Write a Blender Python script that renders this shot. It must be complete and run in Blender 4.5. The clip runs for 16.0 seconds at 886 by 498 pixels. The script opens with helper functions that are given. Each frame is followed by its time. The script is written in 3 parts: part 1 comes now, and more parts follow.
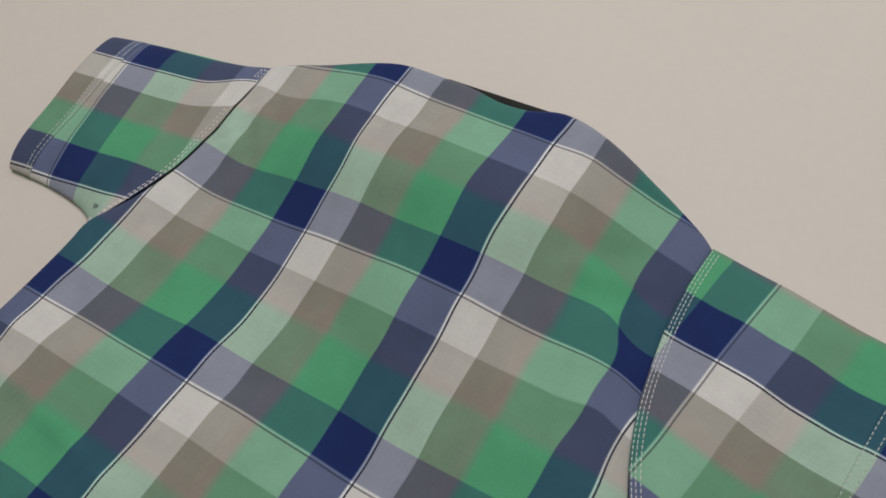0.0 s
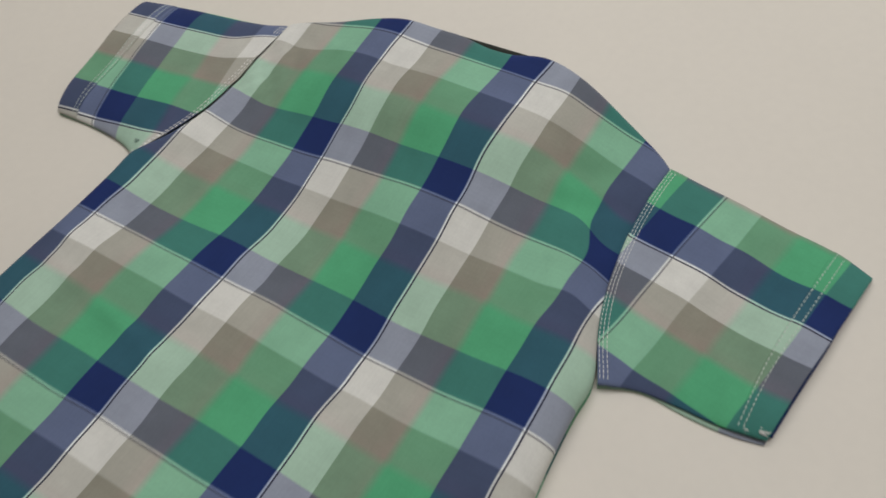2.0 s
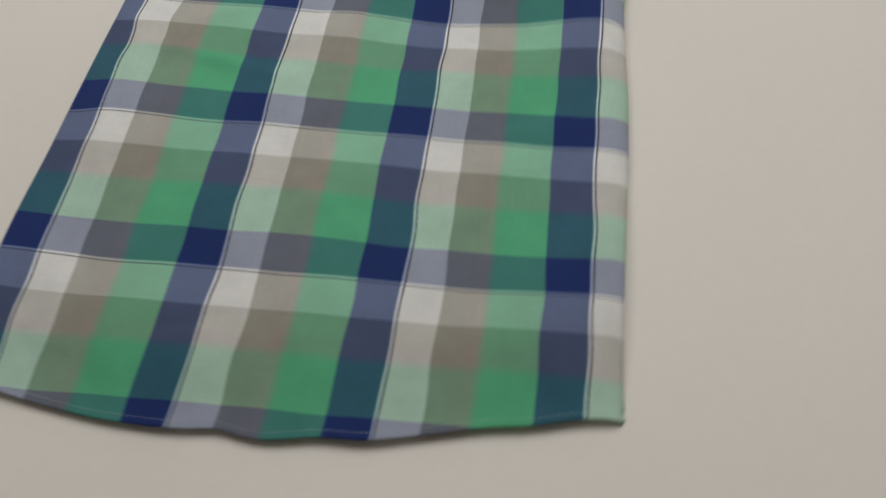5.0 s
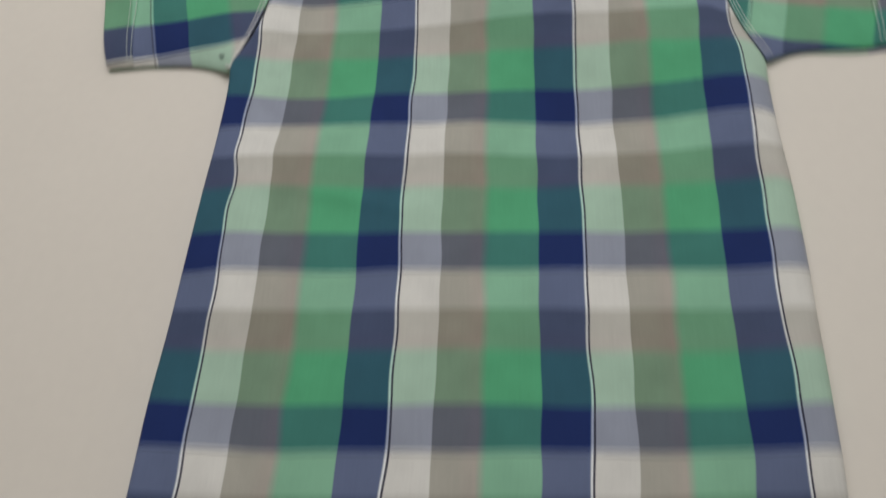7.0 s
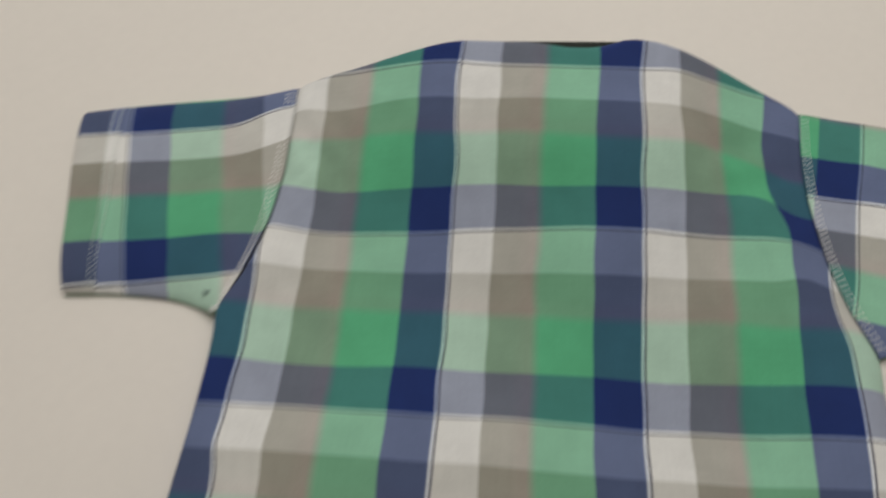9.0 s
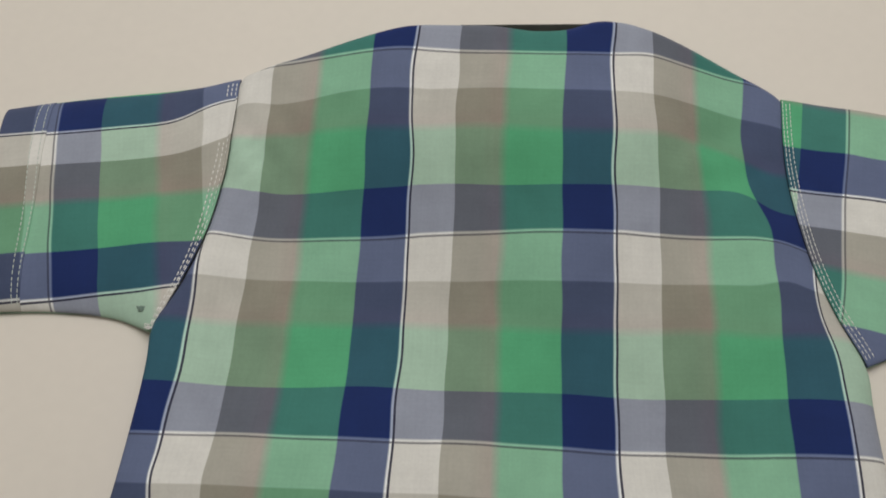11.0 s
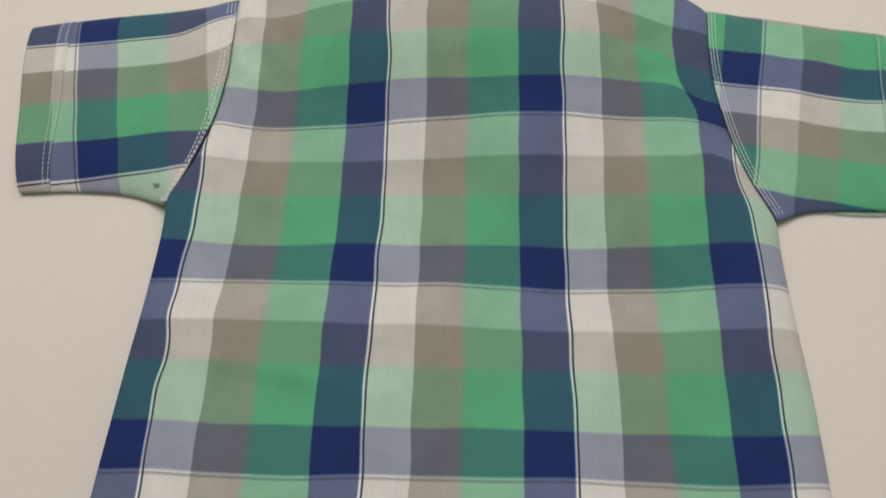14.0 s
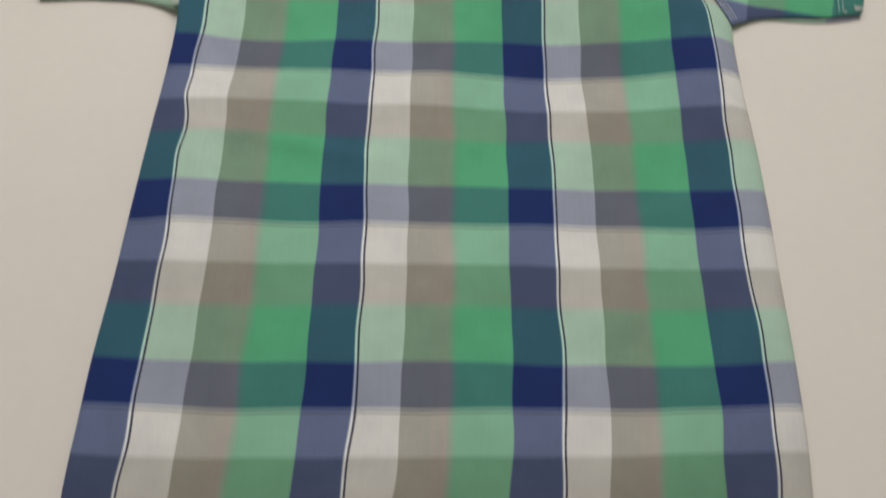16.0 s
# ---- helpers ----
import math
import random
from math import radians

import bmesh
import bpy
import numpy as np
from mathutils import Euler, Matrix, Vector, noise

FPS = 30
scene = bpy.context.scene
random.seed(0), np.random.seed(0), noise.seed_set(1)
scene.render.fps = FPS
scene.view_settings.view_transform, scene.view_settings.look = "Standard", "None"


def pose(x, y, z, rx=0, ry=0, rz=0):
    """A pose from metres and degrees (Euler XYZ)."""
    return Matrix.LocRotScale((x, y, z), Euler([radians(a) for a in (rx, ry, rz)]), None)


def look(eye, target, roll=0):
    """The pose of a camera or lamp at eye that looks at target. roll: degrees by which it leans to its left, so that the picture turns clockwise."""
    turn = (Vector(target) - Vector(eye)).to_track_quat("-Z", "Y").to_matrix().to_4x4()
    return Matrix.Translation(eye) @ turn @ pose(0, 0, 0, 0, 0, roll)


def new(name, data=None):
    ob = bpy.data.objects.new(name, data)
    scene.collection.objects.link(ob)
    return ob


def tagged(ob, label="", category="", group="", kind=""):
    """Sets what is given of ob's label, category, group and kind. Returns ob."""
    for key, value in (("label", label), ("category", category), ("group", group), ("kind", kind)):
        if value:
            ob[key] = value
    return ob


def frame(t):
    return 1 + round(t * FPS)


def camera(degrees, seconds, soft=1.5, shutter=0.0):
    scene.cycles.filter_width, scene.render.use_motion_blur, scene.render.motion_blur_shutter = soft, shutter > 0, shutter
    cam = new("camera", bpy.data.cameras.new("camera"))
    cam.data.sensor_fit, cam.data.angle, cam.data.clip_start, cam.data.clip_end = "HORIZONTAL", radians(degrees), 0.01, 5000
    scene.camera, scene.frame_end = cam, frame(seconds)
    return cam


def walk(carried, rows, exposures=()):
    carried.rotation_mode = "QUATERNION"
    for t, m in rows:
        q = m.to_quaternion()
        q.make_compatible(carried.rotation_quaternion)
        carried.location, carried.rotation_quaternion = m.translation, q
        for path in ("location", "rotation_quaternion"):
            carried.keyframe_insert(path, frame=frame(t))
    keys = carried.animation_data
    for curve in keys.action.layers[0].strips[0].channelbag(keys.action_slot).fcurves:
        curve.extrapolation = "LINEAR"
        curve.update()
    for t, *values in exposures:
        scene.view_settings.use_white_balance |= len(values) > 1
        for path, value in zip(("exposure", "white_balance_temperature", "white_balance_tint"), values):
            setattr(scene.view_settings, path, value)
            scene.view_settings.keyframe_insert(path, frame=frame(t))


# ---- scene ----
cam = camera(57.6, 16.0, soft=1.7, shutter=1.0)
PATH = [
    (0, (0.1821, 0.0101, 0.3615), (-0.5681, 0.8211, -1.3057), -12.12),
    (0.5, (0.1834, 0.0097, 0.3621), (-0.5562, 0.8208, -1.3098), -11.55),
    (1, (0.1901, 0.0008, 0.3626), (-0.5399, 0.8132, -1.3129), -11.43),
    (1.5, (0.2072, -0.0288, 0.3714), (-0.4811, 0.8026, -1.3123), -9.79),
    (2, (0.2262, -0.062, 0.3905), (-0.5139, 0.7841, -1.2637), -10.79),
    (2.5, (0.2365, -0.1009, 0.3955), (-0.4696, 0.8205, -1.2331), -8.57),
    (3, (0.2405, -0.1347, 0.3991), (-0.444, 0.7253, -1.2718), -9.2),
    (3.5, (0.2419, -0.1701, 0.4076), (-0.3722, 0.7255, -1.272), -7.33),
    (4, (0.214, -0.2177, 0.4068), (-0.2734, 0.6897, -1.3076), -6.46),
    (4.5, (0.1555, -0.2775, 0.395), (-0.1569, 0.628, -1.3607), -4.84),
    (4.7, (0.1404, -0.2962, 0.3954), (-0.1211, 0.6314, -1.3571), -4.19),
    (5.75, (0.058, -0.3447, 0.4052), (-0.0776, 0.5697, -1.3684), -7.24),
    (6.8, (0.0203, -0.2571, 0.414), (-0.1651, 0.6308, -1.3685), -10.95),
    (7, (0.0212, -0.2182, 0.4099), (-0.181, 0.6336, -1.3883), -11.61),
    (7.5, (-0.0057, -0.1562, 0.4048), (-0.1537, 0.708, -1.3928), -6.69),
    (8, (-0.0214, -0.1192, 0.4029), (-0.1705, 0.7759, -1.3794), -3.78),
    (8.5, (-0.0337, -0.08, 0.3989), (-0.1917, 0.8219, -1.3792), -3.57),
    (9, (-0.0212, -0.0473, 0.3876), (-0.1741, 0.8543, -1.3911), -4.62),
    (9.2, (-0.0134, -0.0303, 0.3843), (-0.1537, 0.8527, -1.4048), -4.83),
    (10.25, (-0.013, -0.0131, 0.367), (-0.1013, 0.8655, -1.4275), -2.19),
    (11.3, (-0.0078, -0.0152, 0.3655), (-0.1201, 0.8101, -1.4528), -4.07),
    (11.5, (-0.0044, -0.0153, 0.3657), (-0.1065, 0.8148, -1.451), -3.74),
    (12, (-0.0044, -0.026, 0.3677), (-0.103, 0.7926, -1.4545), -3.45),
    (12.5, (-0.004, -0.041, 0.3703), (-0.0937, 0.7941, -1.4448), -1.82),
    (13, (-0.0003, -0.0662, 0.3801), (-0.0868, 0.7974, -1.4217), -2.14),
    (13.5, (-0.003, -0.0903, 0.3882), (-0.0838, 0.7814, -1.41), -1.9),
    (14, (-0.0008, -0.1079, 0.3924), (-0.064, 0.7583, -1.4092), -1.66),
    (14.5, (-0.0017, -0.1359, 0.3953), (-0.058, 0.7293, -1.407), -1.58),
    (15, (-0.0109, -0.1664, 0.3985), (-0.0063, 0.6666, -1.4198), 1.99),
    (15.5, (-0.0141, -0.1885, 0.3981), (0.0079, 0.6325, -1.4255), 3.51),
    (16, (-0.0104, -0.2208, 0.3938), (0.0132, 0.5725, -1.442), 3.49),
]
EXPOSURES = [(0.0, -0.19, 6500, 16), (1.0, -0.17, 6480, 15), (2.0, -0.06, 6480, 12), (3.0, -0.08, 6450, 13), (4.5, -0.03, 6390, 13),
             (8.0, -0.05, 6550, 13), (9.5, -0.06, 6620, 13), (12.0, -0.04, 6690, 12), (13.0, 0.04, 6690, 13), (14.5, 0.11, 6700, 15), (16.0, 0.11, 6580, 14)]
walk(cam, [(t, look(eye, target, roll)) for t, eye, target, roll in PATH], EXPOSURES)

# ---- world and light: a closed room lit by one ceiling lamp ----
world = bpy.data.worlds.new("world")
scene.world = world
world.use_nodes = True
world.node_tree.nodes["Background"].inputs[0].default_value = (0.9, 0.9, 0.88, 1)
world.node_tree.nodes["Background"].inputs[1].default_value = 0.3

lamp_data = bpy.data.lights.new("ceiling_lamp", "AREA")
lamp_data.shape, lamp_data.size, lamp_data.size_y = "RECTANGLE", 1.8, 1.3
lamp_data.energy, lamp_data.color = 22.6, (0.99, 0.975, 0.965)
lamp = new("ceiling_lamp", lamp_data)
lamp.matrix_world = look((-0.05, 0.78, 1.72), (-0.05, 0.71, 0.0))


# ---- materials ----
def material(name, rough=0.8):
    m = bpy.data.materials.new(name)
    m.use_nodes = True
    nt = m.node_tree
    b = nt.nodes["Principled BSDF"]
    b.inputs["Roughness"].default_value = rough
    return m, nt, b


def node(nt, kind, **values):
    n = nt.nodes.new(kind)
    for key, value in values.items():
        setattr(n, key, value)
    return n


def math_node(nt, op, a, b=None):
    n = nt.nodes.new("ShaderNodeMath")
    n.operation = op
    for slot, v in ((0, a), (1, b)):
        if v is None:
            continue
        if isinstance(v, (int, float)):
            n.inputs[slot].default_value = v
        else:
            nt.links.new(v, n.inputs[slot])
    return n.outputs[0]


def mottle(nt, scale, low, high, detail=4.0, coords="Object"):
    co = nt.nodes.new("ShaderNodeTexCoord")
    n = nt.nodes.new("ShaderNodeTexNoise")
    n.inputs["Scale"].default_value, n.inputs["Detail"].default_value = scale, detail
    nt.links.new(co.outputs[coords], n.inputs["Vector"])
    r = nt.nodes.new("ShaderNodeMapRange")
    r.inputs["From Min"].default_value, r.inputs["From Max"].default_value = 0.3, 0.7
    r.inputs["To Min"].default_value, r.inputs["To Max"].default_value = low, high
    nt.links.new(n.outputs["Fac"], r.inputs["Value"])
    return r.outputs["Result"], n.outputs["Fac"]


# yarn colours of the check, as they look (display values), stripe by stripe over one repeat
NAVY, WHITE, GREY = (0.110, 0.178, 0.365), (0.797, 0.803, 0.782), (0.522, 0.517, 0.47)
MAUVE, GREEN, LINE = (0.540, 0.511, 0.47), (0.313, 0.622, 0.457), (0.88, 0.91, 0.93)
WARP = [(0.0, WHITE), (0.217, GREY), (0.385, MAUVE), (0.456, GREEN), (0.747, NAVY), (0.9882, LINE)]
WEFT = [(0.0, WHITE), (0.2265, GREY), (0.385, MAUVE), (0.456, GREEN), (0.756, NAVY), (0.9882, LINE)]


def stripe_ramp(nt, value, stripes):
    ramp = nt.nodes.new("ShaderNodeValToRGB")
    e = ramp.color_ramp
    e.interpolation = "LINEAR"
    soft = 0.0035
    stops = []
    for k, (at, colour) in enumerate(stripes):
        s = 0.08 if colour in (MAUVE,) else (0.05 if colour == GREEN else soft)
        if k:
            stops.append((at - s / 2, stripes[k - 1][1]))
            stops.append((at + s / 2, colour))
        else:
            stops.append((0.0, colour))
    stops.append((1.0, LINE))
    e.elements[0].position, e.elements[0].color = stops[0][0], (*stops[0][1], 1)
    e.elements[1].position, e.elements[1].color = stops[-1][0], (*stops[-1][1], 1)
    for at, colour in stops[1:-1]:
        e.elements.new(at).color = (*colour, 1)
    nt.links.new(value, ramp.inputs[0])
    return ramp.outputs[0]


def cloth_material():
    m, nt, b = material("checked_cotton", 0.82)
    uv = nt.nodes.new("ShaderNodeUVMap")
    uv.uv_map = "weave"
    sep = nt.nodes.new("ShaderNodeSeparateXYZ")
    nt.links.new(uv.outputs[0], sep.inputs[0])
    across, along = math_node(nt, "FRACT", sep.outputs[0]), math_node(nt, "FRACT", sep.outputs[1])
    warp, weft = stripe_ramp(nt, across, WARP), stripe_ramp(nt, along, WEFT)
    mix = node(nt, "ShaderNodeMix", data_type="RGBA")
    mix.inputs[0].default_value = 0.37
    nt.links.new(warp, mix.inputs["A"])
    nt.links.new(weft, mix.inputs["B"])
    gamma = nt.nodes.new("ShaderNodeGamma")
    gamma.inputs[1].default_value = 2.2
    nt.links.new(mix.outputs["Result"], gamma.inputs[0])
    # slubs of the yarn and faint fading
    wide, _ = mottle(nt, 55, 0.94, 1.06)
    fine, grain = mottle(nt, 700, 0.975, 1.025, 2.0)
    # uneven yarns run as faint streaks along both directions
    streaks = []
    for long_way, short_way in ((2.5, 70.0), (70.0, 2.5)):
        stretch_uv = node(nt, "ShaderNodeVectorMath", operation="MULTIPLY")
        stretch_uv.inputs[1].default_value = (short_way, long_way, 1.0)
        nt.links.new(uv.outputs[0], stretch_uv.inputs[0])
        yarn = nt.nodes.new("ShaderNodeTexNoise")
        yarn.inputs["Scale"].default_value, yarn.inputs["Detail"].default_value = 1.0, 2.0
        nt.links.new(stretch_uv.outputs[0], yarn.inputs["Vector"])
        lift = nt.nodes.new("ShaderNodeMapRange")
        lift.inputs["From Min"].default_value, lift.inputs["From Max"].default_value = 0.25, 0.75
        lift.inputs["To Min"].default_value, lift.inputs["To Max"].default_value = 0.978, 1.022
        nt.links.new(yarn.outputs["Fac"], lift.inputs["Value"])
        streaks.append(lift.outputs["Result"])
    tone = math_node(nt, "MULTIPLY", math_node(nt, "MULTIPLY", wide, fine), 1.26)
    tone = math_node(nt, "MULTIPLY", tone, math_node(nt, "MULTIPLY", streaks[0], streaks[1]))
    scale = node(nt, "ShaderNodeVectorMath", operation="SCALE")
    # one thick dark yarn beside each pale line, in both directions
    thick = math_node(nt, "MAXIMUM", math_node(nt, "LESS_THAN", across, 0.0108),
                      math_node(nt, "MULTIPLY", math_node(nt, "LESS_THAN", along, 0.0100), 0.68))
    dark = node(nt, "ShaderNodeMix", data_type="RGBA")
    nt.links.new(math_node(nt, "MULTIPLY", thick, 0.95), dark.inputs[0])
    nt.links.new(gamma.outputs[0], dark.inputs["A"])
    dark.inputs["B"].default_value = (0.022, 0.024, 0.05, 1)
    nt.links.new(dark.outputs["Result"], scale.inputs[0])
    nt.links.new(tone, scale.inputs["Scale"])
    nt.links.new(scale.outputs[0], b.inputs["Base Color"])
    b.inputs["Sheen Weight"].default_value = 0.08
    b.inputs["Specular IOR Level"].default_value = 0.25
    # crossing yarns as fine relief
    wx = math_node(nt, "SINE", math_node(nt, "MULTIPLY", sep.outputs[0], 1500.0))
    wy = math_node(nt, "SINE", math_node(nt, "MULTIPLY", sep.outputs[1], 1500.0))
    relief = math_node(nt, "ADD", math_node(nt, "MULTIPLY", math_node(nt, "MULTIPLY", wx, wy), 0.25), grain)
    bump = nt.nodes.new("ShaderNodeBump")
    bump.inputs["Strength"].default_value, bump.inputs["Distance"].default_value = 0.06, 0.0004
    nt.links.new(relief, bump.inputs["Height"])
    nt.links.new(bump.outputs[0], b.inputs["Normal"])
    return m


def plain_material(name, colour, rough, scale, spread, relief=0.0, fine=0.0):
    m, nt, b = material(name, rough)
    tone, fac = mottle(nt, scale, 1 - spread, 1 + spread)
    if fine:
        small, fac = mottle(nt, fine, 1 - spread / 2, 1 + spread / 2, 3.0)
        tone = math_node(nt, "MULTIPLY", tone, small)
    v = node(nt, "ShaderNodeVectorMath", operation="SCALE")
    v.inputs[0].default_value = colour
    nt.links.new(tone, v.inputs["Scale"])
    nt.links.new(v.outputs[0], b.inputs["Base Color"])
    if relief:
        bump = nt.nodes.new("ShaderNodeBump")
        bump.inputs["Strength"].default_value, bump.inputs["Distance"].default_value = relief, 0.0005
        nt.links.new(fac, bump.inputs["Height"])
        nt.links.new(bump.outputs[0], b.inputs["Normal"])
    return m


CLOTH = cloth_material()
THREAD = plain_material("white_thread", (0.84, 0.85, 0.81), 0.7, 300, 0.08)
CUFF_THREAD = plain_material("cuff_thread", (0.62, 0.70, 0.64), 0.7, 300, 0.1)
HEM_THREAD = plain_material("hem_thread", (0.42, 0.48, 0.47), 0.7, 300, 0.1)
DARK_THREAD = plain_material("dark_thread", (0.22, 0.32, 0.27), 0.8, 300, 0.2)
NECK_DARK = plain_material("neck_dark", (0.022, 0.027, 0.021), 0.9, 120, 0.2, 0.1)
TABLE = plain_material("white_tabletop", (0.79, 0.76, 0.678), 0.55, 4.5, 0.02, 0.03, 160)
WALL = plain_material("wall_paint", (0.78, 0.76, 0.72), 0.9, 6, 0.03, 0.05)
FLOOR = plain_material("floor_boards", (0.35, 0.26, 0.18), 0.6, 9, 0.12, 0.05)


# ---- helpers for meshes ----
def part(name, bm, mat, parent=None, label=""):
    me = bpy.data.meshes.new(name)
    bm.to_mesh(me)
    bm.free()
    me.materials.append(mat)
    ob = new(name, me)
    ob.parent = parent
    return tagged(ob, label)


def box(name, lo, hi, mat, parent=None, bevel=0.0, label=""):
    bm = bmesh.new()
    bmesh.ops.create_cube(bm, size=1.0)
    for v in bm.verts:
        for k in range(3):
            v.co[k] = lo[k] + (v.co[k] + 0.5) * (hi[k] - lo[k])
    if bevel:
        bmesh.ops.bevel(bm, geom=bm.edges[:], offset=bevel, segments=3, affect="EDGES")
    return part(name, bm, mat, parent, label)


def curve(*knots):
    """A smooth function through knots of (place, value)."""
    k = np.array(knots, float)
    xs, ys = k[:, 0], k[:, 1]
    slope = np.gradient(ys, xs)

    def at(x):
        x = np.clip(np.asarray(x, float), xs[0], xs[-1])
        i = np.clip(np.searchsorted(xs, x) - 1, 0, len(xs) - 2)
        h = xs[i + 1] - xs[i]
        t = (x - xs[i]) / h
        a, b = 2 * t**3 - 3 * t**2 + 1, t**3 - 2 * t**2 + t
        return a * ys[i] + b * h * slope[i] + (1 - a) * ys[i + 1] + (t**3 - t**2) * h * slope[i + 1]
    return at


def bump_at(x, y, cx, cy, sx, sy):
    return np.exp(-((x - cx) / sx) ** 2 - ((y - cy) / sy) ** 2)


def ripple(x, y, seed, size):
    """Slow, smooth unevenness between -1 and 1."""
    rng = np.random.default_rng(seed)
    out = np.zeros_like(np.asarray(x, float))
    for _ in range(7):
        a, p = rng.uniform(0, 2 * math.pi, 2)
        f = rng.uniform(0.6, 1.6) / size
        out = out + np.sin(2 * math.pi * f * (x * math.cos(a) + y * math.sin(a)) + p)
    return out / 4.0


def sheet(name, place, weave, ns, nt, parent, label="", mat=None, thick=0.0006, s_range=(0, 1), t_range=(0, 1)):
    """A cloth panel: place(s, t) gives x, y, z and weave(x, y) the check's coordinates."""
    s, t = np.meshgrid(np.linspace(*s_range, ns), np.linspace(*t_range, nt), indexing="ij")
    x, y, z = place(s, t)
    u, v = weave(x, y)
    co = np.stack([x, y, z], -1).reshape(-1, 3)
    i, j = np.meshgrid(np.arange(ns - 1), np.arange(nt - 1), indexing="ij")
    a = (i * nt + j).ravel()
    quads = np.stack([a, a + nt, a + nt + 1, a + 1], -1)
    p, q, r = co[quads[:, 0]], co[quads[:, 1]], co[quads[:, 3]]
    if np.cross(q - p, r - p)[:, 2].sum() < 0:
        quads = quads[:, ::-1]
    me = bpy.data.meshes.new(name)
    me.from_pydata(co.tolist(), [], quads.tolist())
    layer = me.uv_layers.new(name="weave")
    idx = np.empty(len(me.loops), np.int32)
    me.loops.foreach_get("vertex_index", idx)
    uv = np.stack([u.ravel(), v.ravel()], -1)[idx]
    layer.data.foreach_set("uv", uv.astype(np.float32).ravel())
    me.polygons.foreach_set("use_smooth", np.ones(len(me.polygons), bool))
    me.materials.append(mat or CLOTH)
    ob = new(name, me)
    ob.parent = parent
    if thick:
        mod = ob.modifiers.new("cloth", "SOLIDIFY")
        mod.thickness, mod.offset = thick, -1
    return tagged(ob, label)


def stitch_row(name, points, parent, mat=None, pitch=0.0030, length=0.0025, width=0.00048, lift=0.0003, seed=1, label=""):
    """A row of short thread stitches along a line of places on the cloth."""
    p = np.asarray(points, float)
    run = np.concatenate([[0], np.cumsum(np.linalg.norm(np.diff(p, axis=0), axis=1))])
    rng = np.random.default_rng(seed)
    verts, faces = [], []
    at = pitch * 0.5
    while at < run[-1] - length:
        one = length * rng.uniform(0.85, 1.1)
        a = np.array([np.interp(at, run, p[:, k]) for k in range(3)])
        b = np.array([np.interp(at + one, run, p[:, k]) for k in range(3)])
        way = (b - a) / np.linalg.norm(b - a)
        side = np.array([-way[1], way[0], 0.0]) * width / 2
        side += way * rng.uniform(-0.00008, 0.00008)
        up = np.array([0, 0, lift + width * 0.5])
        base = np.array([0, 0, -0.0003])
        n = len(verts)
        verts += [a + base, b + base]
        for f in (0.22, 0.78):
            c = a + (b - a) * f
            verts += [c + side + up * 0.4, c + up, c - side + up * 0.4]
        faces += [(n, n + 2, n + 3), (n, n + 3, n + 4), (n + 2, n + 5, n + 6, n + 3), (n + 3, n + 6, n + 7, n + 4),
                  (n + 1, n + 6, n + 5), (n + 1, n + 7, n + 6)]
        at += pitch * rng.uniform(0.95, 1.05)
    me = bpy.data.meshes.new(name)
    me.from_pydata([tuple(map(float, v)) for v in verts], [], faces)
    me.polygons.foreach_set("use_smooth", np.ones(len(me.polygons), bool))
    me.materials.append(mat or THREAD)
    ob = new(name, me)
    ob.parent = parent
    return tagged(ob, label, kind="stuff")


# ---- the room and the table ----
TABLE_Z = -0.005
floor = tagged(box("floor", (-2.0, -2.2, -0.80), (2.0, 1.8, -0.75), FLOOR), "plain floor of the room", "floor", kind="structure")
ceiling = tagged(box("ceiling", (-2.0, -2.2, 1.75), (2.0, 1.8, 1.80), WALL), "plain white ceiling", "ceiling", kind="structure")
for name, lo, hi in (("wall_north", (-2.05, 1.8, -0.8), (2.05, 1.9, 1.8)), ("wall_south", (-2.05, -2.3, -0.8), (2.05, -2.2, 1.8)),
                     ("wall_east", (2.0, -2.2, -0.8), (2.1, 1.8, 1.8)), ("wall_west", (-2.1, -2.2, -0.8), (-2.0, 1.8, 1.8))):
    tagged(box(name, lo, hi, WALL), "plain painted wall", "wall", kind="structure")

table = tagged(new("table"), "smooth off-white table under the spread shirt", "table")
box("tabletop", (-0.95, -0.65, -0.03), (0.95, 0.75, TABLE_Z), TABLE, table, 0.004)
for lx in (-0.9, 0.84):
    for ly in (-0.6, 0.64):
        box("leg", (lx, ly, -0.75), (lx + 0.06, ly + 0.06, -0.03), TABLE, table, 0.003)

# ---- the shirt: back panel up, front panel under it, two short sleeves ----
shirt = tagged(new("shirt"), "child's short-sleeved cotton shirt, navy and green check, lying face down", "shirt")

edge_left = curve((-0.24, -0.180), (-0.184, -0.1774), (-0.158, -0.1754), (-0.12, -0.1742), (-0.076, -0.1714), (-0.04, -0.170), (0.005, -0.168), (0.05, -0.1655),
                  (0.085, -0.1652), (0.1, -0.1665), (0.127, -0.1595), (0.157, -0.153), (0.187, -0.150), (0.222, -0.151), (0.26, -0.152))
edge_right = curve((-0.24, 0.1772), (-0.19, 0.1752), (-0.155, 0.1730), (-0.125, 0.1720), (-0.10, 0.1719), (-0.07, 0.1719), (-0.035, 0.1718), (0.01, 0.1700), (0.06, 0.1658), (0.085, 0.1650), (0.10, 0.1655),
                   (0.131, 0.155), (0.157, 0.148), (0.182, 0.144), (0.202, 0.142), (0.225, 0.142), (0.26, 0.1435))
